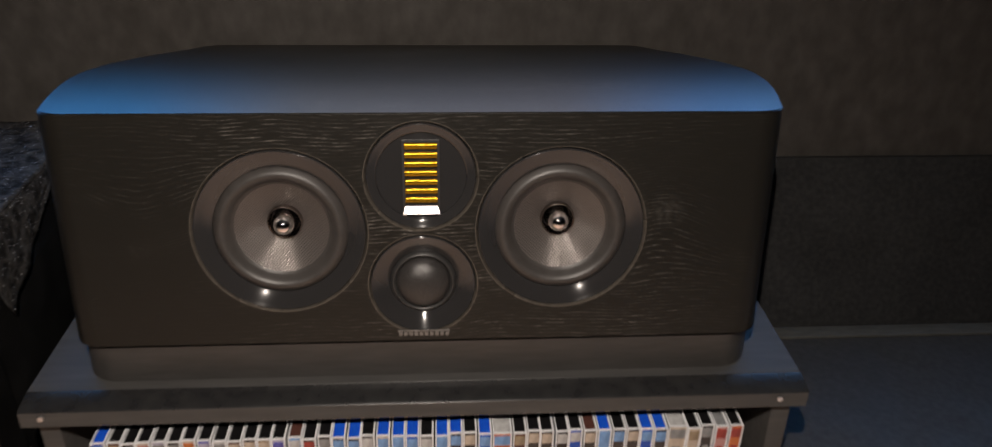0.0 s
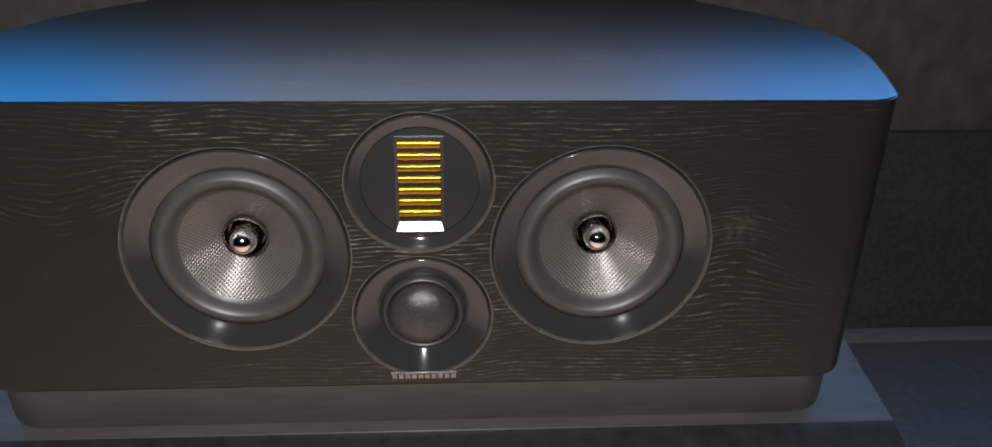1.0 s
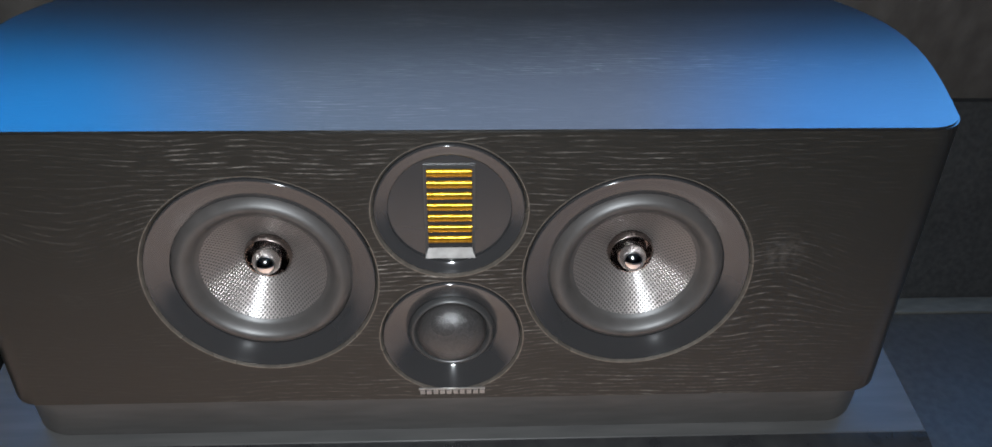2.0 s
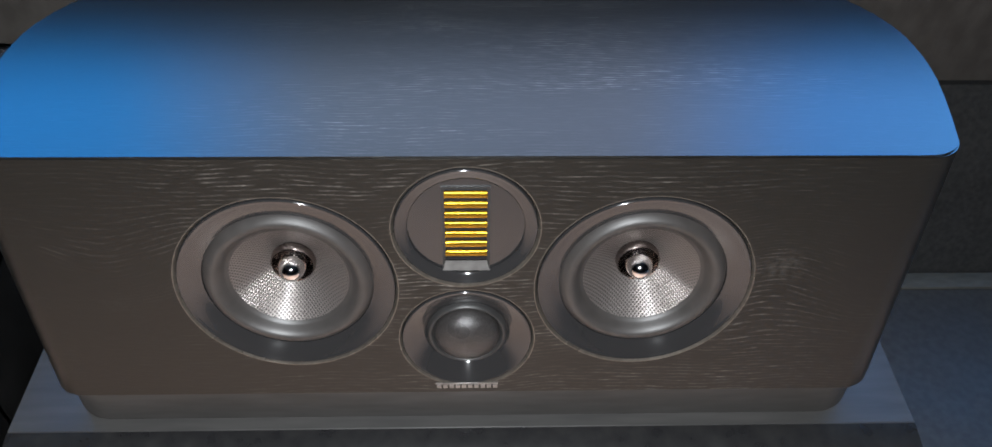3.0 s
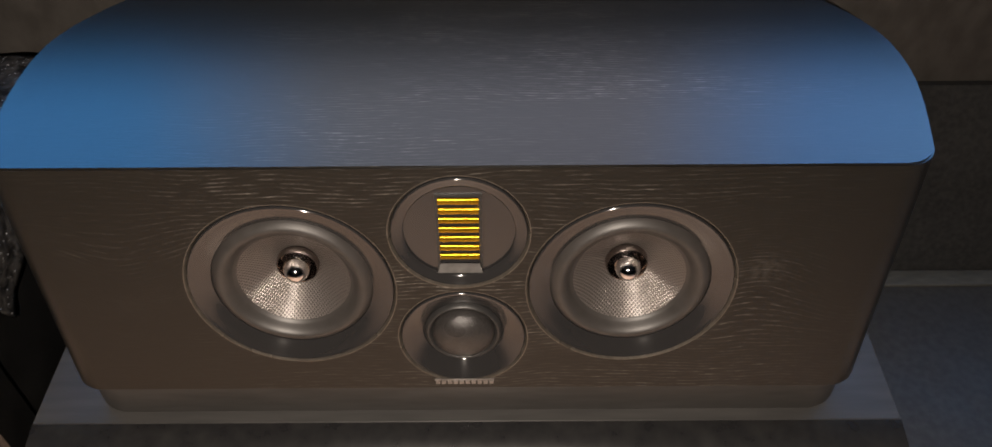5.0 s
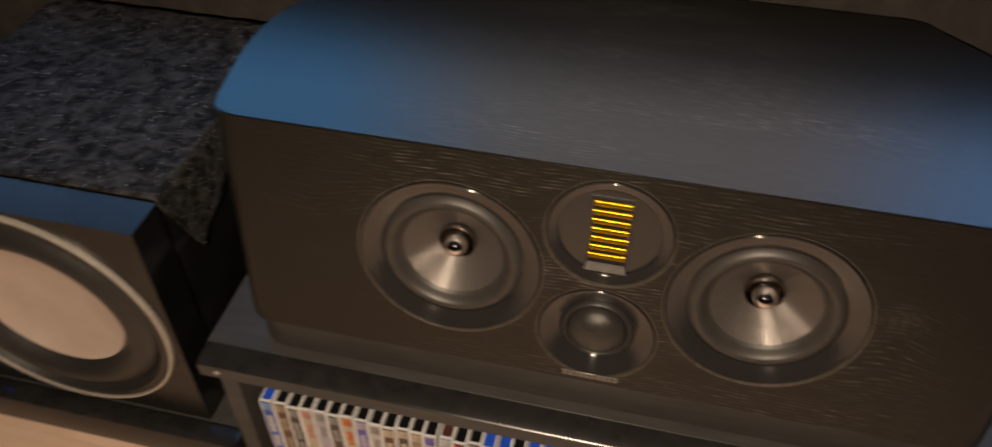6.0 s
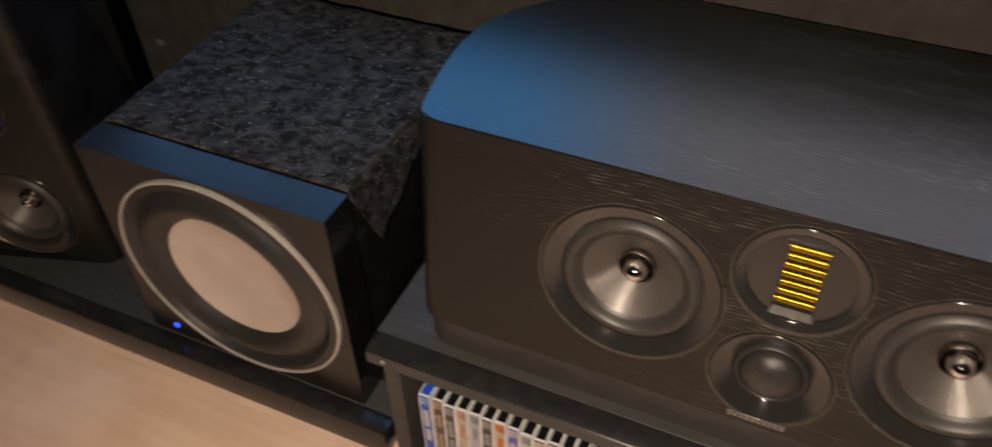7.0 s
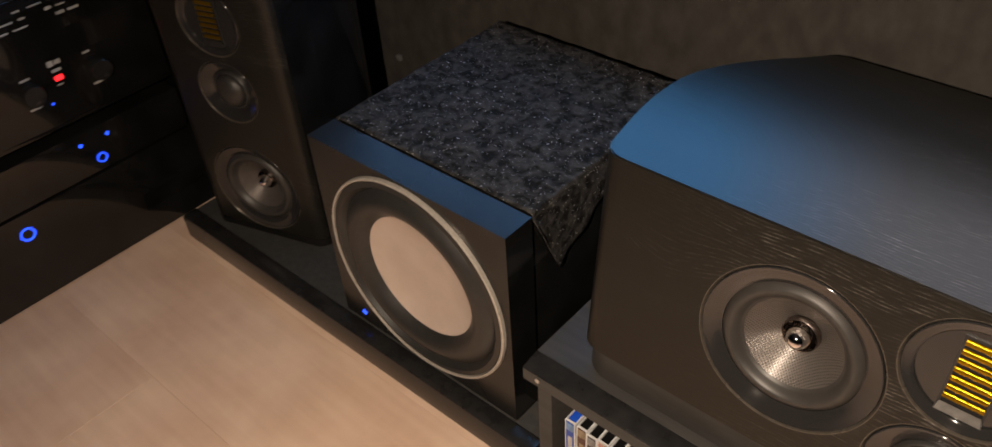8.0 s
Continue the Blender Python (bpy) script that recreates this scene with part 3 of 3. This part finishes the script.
# ---- the subwoofer with its velvet cover ----
def subwoofer():
    x0, x1, z0, z1 = -0.698, -0.400, 0.050, 0.334
    cx, cz = -0.5455, 0.1920
    sub = thing("subwoofer", pose(0, 0, 0), "gloss black subwoofer with a pale cone, on the platform", "subwoofer")
    baffle = part("front_baffle", holed_panel(x0, x1, 0.010, 0.051, z0, z1, [(cx, cz, 0.1375)]), (SATIN_LACQUER, PIANO), sub, "satin black front baffle")
    for p in baffle.data.polygons:
        p.material_index = 1 if abs(p.normal.x) > 0.9 else 0
    part("body", box(x0 + 0.004, x1 - 0.004, 0.0515, 0.344, z0 + 0.004, z1 - 0.003, 0.003), PIANO, sub, "gloss black body")
    for x in (x0 + 0.02, x1 - 0.05):
        for y in (0.03, 0.29):
            part("foot", box(x, x + 0.045, y, y + 0.04, 0.041, z0 + 0.001, 0.002), RUBBER, sub)
    part("plinth", box(x0 + 0.012, x1 + 0.020, 0.0515, 0.085, 0.0405, z0 + 0.030, 0.002), PIANO, sub, "black foot plate")
    r, y = 0.1385, 0.010
    drv = part("driver", lathe([(r - 0.0042, y), (r - 0.0052, y - 0.003), (r - 0.012, y - 0.004), (r * 0.87, y + 0.004)], (cx, 0, cz)), RUBBER, sub, "black driver with a wide rubber roll")
    part("trim_ring", lathe([(r, y + 0.001), (r - 0.0005, y - 0.0040), (r - 0.0020, y - 0.0050), (r - 0.0038, y - 0.0045), (r - 0.0044, y + 0.001)], (cx, 0, cz)), PALE_RING, drv, "pale grey trim ring")
    part("surround", lathe([(r * 0.875, y + 0.006)] + arc(r * 0.87, y + 0.004, r * 0.585, y + 0.008, 0.013, 12), (cx, 0, cz)), RUBBER, drv, "wide black rubber surround")
    part("cone", lathe([(r * 0.60, y + 0.006), (r * 0.55, y + 0.010), (r * 0.3, y + 0.016), (0, y + 0.018)], (cx, 0, cz)), PAPER_CONE, drv, "pale beige cone")
    part("power_light", lathe([(0.0042, 0.0099), (0.0036, 0.0085), (0, 0.0080)], (-0.660, 0, 0.067), 12), BLUE_LED, sub, "blue power light")
    return sub


subwoofer()


# ---- the screen above the speaker that colours its top ----
def projection_screen():
    tv = thing("projection_screen", pose(0, 0, 0), "wide wall-mounted screen glowing blue above the speaker", "screen")
    part("body", box(-1.16, 1.16, 0.35, 0.395, 0.52, 1.82, 0.004), SATIN, tv)
    m, n, l, b = nodes_of("tv_picture")
    b.inputs["Base Color"].default_value = (0.01, 0.01, 0.01, 1)
    tc, sep = n.new("ShaderNodeTexCoord"), n.new("ShaderNodeSeparateXYZ")
    l.new(tc.outputs["Object"], sep.inputs[0])
    ra = n.new("ShaderNodeValToRGB")
    mr = n.new("ShaderNodeMapRange")
    mr.inputs[1].default_value, mr.inputs[2].default_value = -0.72, 0.72
    l.new(sep.outputs[0], mr.inputs[0]), l.new(mr.outputs[0], ra.inputs[0])
    cr = ra.color_ramp
    cr.elements[0].color, cr.elements[1].color = (0.03, 0.10, 0.24, 1), (0.085, 0.24, 0.50, 1)
    for p, c in ((0.13, (0.030, 0.17, 0.44, 1)), (0.27, (0.034, 0.20, 0.50, 1)), (0.40, (0.15, 0.17, 0.22, 1)), (0.62, (0.16, 0.17, 0.22, 1)), (0.74, (0.08, 0.22, 0.52, 1))):
        cr.elements.new(p).color = c
    l.new(ra.outputs[0], b.inputs["Emission Color"])
    fade = n.new("ShaderNodeMapRange")
    fade.inputs[1].default_value, fade.inputs[2].default_value, fade.inputs[3].default_value, fade.inputs[4].default_value = 0.66, 0.84, 16.0, 0.4
    l.new(sep.outputs[2], fade.inputs[0]), l.new(fade.outputs[0], b.inputs["Emission Strength"])
    part("screen", box(-1.15, 1.15, 0.347, 0.3498, 0.535, 1.81), m, tv, "glowing blue picture", smooth=False)
    return tv


projection_screen()


# ---- the velvet cover on the subwoofer ----
def velvet_cover():
    x0, x1, y0, y1, zt = -0.6945, -0.4035, 0.0530, 0.3475, 0.3335
    nx, ny = 60, 60

    def hang(y):
        if y < 0.092:
            return 0.006 + 0.092 * (y - y0) / (0.092 - y0)
        return max(0.098 - (y - 0.092) * 0.60, 0.012)

    cols = []
    for j in range(ny + 1):
        y = y0 + (y1 - y0) * j / ny
        col = [(x0 - 0.0022, y, zt - 0.014 * (1 - k / 5)) for k in range(5)]
        for i in range(nx + 1):
            x = x0 + (x1 - x0) * i / nx
            bump = 0.0016 + 0.0012 * noise.noise(Vector((x * 45, y * 45, 3))) + 0.0008 * noise.noise(Vector((x * 120, y * 120, 9)))
            col.append((x, y, zt + bump))
        col.append((x1 + 0.0022, y, zt - 0.0010))
        deep = hang(y)
        for k in range(1, 15):
            u = k / 14
            col.append((x1 + 0.0026 + 0.004 * u * (0.5 + noise.noise(Vector((y * 40, u * 3, 1)))), y + 0.002 * u, zt - 0.001 - deep * u))
        cols.append(col)
    cover = thing("velvet_cover", pose(0, 0, 0), "black crushed velvet cloth draped over the subwoofer", "cloth")
    seam = 5 + nx + 1
    for name, a, b in (("top_sheet", 0, seam + 1), ("side_flap", seam, len(cols[0]))):
        bm = bmesh.new()
        grid = [[bm.verts.new(p) for p in col[a:b]] for col in cols]
        for u, v in zip(grid, grid[1:]):
            for k in range(len(u) - 1):
                bm.faces.new((u[k], u[k + 1], v[k + 1], v[k]))
        ob = part(name, bm, VELVET, cover)
        so = ob.modifiers.new("thickness", "SOLIDIFY")
        so.thickness, so.offset = 0.0014, 1
    return cover


velvet_cover()


# ---- the smaller speaker beside the rack ----
def shelf_speaker():
    spk = thing("shelf_speaker", pose(-0.922, 0.047, 0.041, 0, 0, 17), "black ash shelf speaker on the platform beside the rack", "speaker")
    part("plinth", prism(bowed_plan(0.104, 0.270, 0.022, 0.008), 0.0, 0.012, 0, 0.001), PIANO, spk, "gloss black plinth")
    holes = [(0, 0.087, 0.0738), (0, 0.352, 0.0478), (0, 0.2500, 0.0474)]
    black_flanks(part("cabinet", prism(bowed_plan(0.103, 0.268, 0.022, 0.010), 0.0125, 0.46, 0, 0.0012, holes), (FAINT_ASH, PIANO), spk, "black ash cabinet"))
    woofer(spk, 0, 0.087)
    ribbon_tweeter(spk, 0.352)
    dome_mid(spk, 0.2500)
    return spk


shelf_speaker()


# ---- the equipment rack on the far side ----
def ring_light(parent, y, z, r, material, x=-1.1195):
    bm = lathe([(r, 0.0), (r, -0.0012), (r * 0.72, -0.0012), (r * 0.72, 0.0)], (0, 0, 0), 24)
    ob = part("power_ring", bm, material, parent, "blue glowing power ring")
    ob.matrix_basis = pose(x, y, z, 0, 0, 90)
    return ob


def equipment_rack():
    rack = thing("equipment_rack", pose(0.002, -0.008, 0), "gloss black equipment rack with glowing lights", "rack")
    part("carcass", box(-1.62, -1.13, -0.95, 0.10, 0.0, 0.150, 0.002), PIANO, rack)
    part("door", box(-1.1295, -1.1205, -0.948, 0.098, 0.004, 0.148, 0.0015), PIANO, rack, "gloss black lower door")
    for y0 in (-0.95, 0.085):
        part("side", box(-1.62, -1.13, y0, y0 + 0.015, 0.1505, 0.70, 0.001), PIANO, rack)
    part("top", box(-1.62, -1.12, -0.95, 0.10, 0.7005, 0.72, 0.002), PIANO, rack)
    part("shelf", box(-1.62, -1.13, -0.934, 0.084, 0.236, 0.246, 0.001), PIANO, rack)
    part("back", box(-1.62, -1.612, -0.934, 0.084, 0.1505, 0.70), PAINTED, rack)
    ring_light(rack, -0.205, 0.116, 0.011, BLUE_LED, -1.1203)
    return rack


def facing_bar(name, parent, y0, y1, z0, z1, material, x=-1.1195, depth=0.001, label=""):
    return part(name, box(x - depth, x, y0, y1, z0, z1), material, parent, label, smooth=False)


def disc_player():
    p = thing("disc_player", pose(0.002, -0.008, 0), "slim gloss black disc player with blue lights in the rack", "disc player")
    part("body", box(-1.45, -1.1245, -0.40, 0.075, 0.1520, 0.2215, 0.003), PIANO, p)
    part("front", box(-1.1243, -1.1205, -0.40, 0.075, 0.1525, 0.2210, 0.001), PIANO, p)
    ring_light(p, -0.067, 0.172, 0.008, BLUE_LED)
    for y in (-0.089, -0.047):
        q = part("light", lathe([(0.0032, 0), (0.0028, -0.0012), (0, -0.0014)], (0, 0, 0), 12), BLUE_LED, p, "small blue light")
        q.matrix_basis = pose(-1.1203, y, 0.203, 0, 0, 90)
    return p


def receiver():
    r = thing("receiver", pose(0.002, -0.008, 0), "black home cinema receiver with white legends in the rack", "receiver")
    part("body", box(-1.50, -1.1255, -0.38, 0.075, 0.2465, 0.430, 0.003), SATIN, r)
    part("front", box(-1.1253, -1.1205, -0.38, 0.075, 0.2470, 0.4295, 0.001), PIANO, r)
    facing_bar("display", r, -0.06, 0.055, 0.335, 0.372, PIANO, -1.1200, 0.0005, "dark display window")
    for y, z in ((-0.119, 0.304), (-0.022, 0.300)):
        k = part("knob", lathe([(0.016, 0.0), (0.0155, -0.010), (0.014, -0.012), (0, -0.012)], (0, 0, 0), 40), LACQUER, r, "round black knob")
        k.matrix_basis = pose(-1.1203, y, z, 0, 0, 90)
    for y, z, w, h in ((-0.120, 0.326, 0.014, 0.003), (-0.121, 0.283, 0.016, 0.003), (-0.031, 0.329, 0.010, 0.003), (-0.030, 0.281, 0.014, 0.003), (-0.082, 0.333, 0.008, 0.008), (-0.072, 0.333, 0.009, 0.006), (-0.077, 0.322, 0.013, 0.004), (-0.079, 0.301, 0.008, 0.002)):
        facing_bar("legend", r, y - w / 2, y + w / 2, z - h / 2, z + h / 2, PALE_PRINT, -1.1199)
    facing_bar("standby_light", r, -0.083, -0.072, 0.307, 0.314, RED_LED, -1.1198, label="red standby light")
    q = part("light", lathe([(0.002, 0), (0, -0.001)], (0, 0, 0), 10), BLUE_LED, r)
    q.matrix_basis = pose(-1.1203, -0.099, 0.279, 0, 0, 90)
    for row in range(3):
        y = -0.125 + 0.004 * row
        while y < -0.02:
            w = random.uniform(0.008, 0.02)
            tall = random.uniform(0.0018, 0.0045)
            if random.random() < 0.7:
                facing_bar("legend", r, y, y + w, 0.391 + 0.011 * row, 0.391 + 0.011 * row + tall, PALE_PRINT, -1.1199)
            y += w + random.uniform(0.004, 0.012)
    return r


equipment_rack()
disc_player()
receiver()


# ---- the black board and batten beyond the cabinet ----
def backing():
    section = [(0.311, 0.0405), (0.325, 0.0405), (0.398, 0.259), (0.3965, 0.262), (0.386, 0.264), (0.384, 0.262)]
    bm = bmesh.new()
    ends = [[bm.verts.new((x, y, z)) for y, z in section] for x in (0.36, 1.6)]
    bm.faces.new(ends[0]), bm.faces.new(ends[1])
    for k in range(len(section)):
        j = (k + 1) % len(section)
        bm.faces.new((ends[0][k], ends[0][j], ends[1][j], ends[1][k]))
    tagged(part("black_board", bm, BLACK_CLOTH), "black felt-covered board leaning against the wall", "board")
    tagged(part("batten", box(0.3725, 1.6, 0.286, 0.309, 0.0405, 0.0445, 0.0012), BATTEN), "flat grey batten lying on the platform", "batten")
    clip = part("cable_clip", box(-0.980, -0.969, 0.393, 0.3995, 0.162, 0.172, 0.002), CEILING_PAINT)
    tagged(clip, "small grey plastic cable clip on the wall", "clip")


backing()


# ---- floor boards ----
def floor_boards():
    width, length = 0.192, 1.285
    shared = {}

    def board(l):
        if l not in shared:
            bm = box(0, l - 0.0002, 0, width - 0.0002, -0.0038, 0.0, 0.0002, 1)
            me = bpy.data.meshes.new("plank")
            bm.to_mesh(me)
            bm.free()
            me.materials.append(PLANK)
            shared[l] = me
        return shared[l]

    y, row = 0.17, 0
    while y > -3.9:
        y -= width
        x = -3.0 + (row * 0.43) % length - length
        while x < 3.0:
            a, b = max(x, -3.0), min(x + length, 3.0)
            if b - a > 0.02:
                ob = new("plank", board(round(b - a, 4)))
                ob.location, ob.parent = (a, y, 0), FLOOR
            x += length
        row += 1


floor_boards()
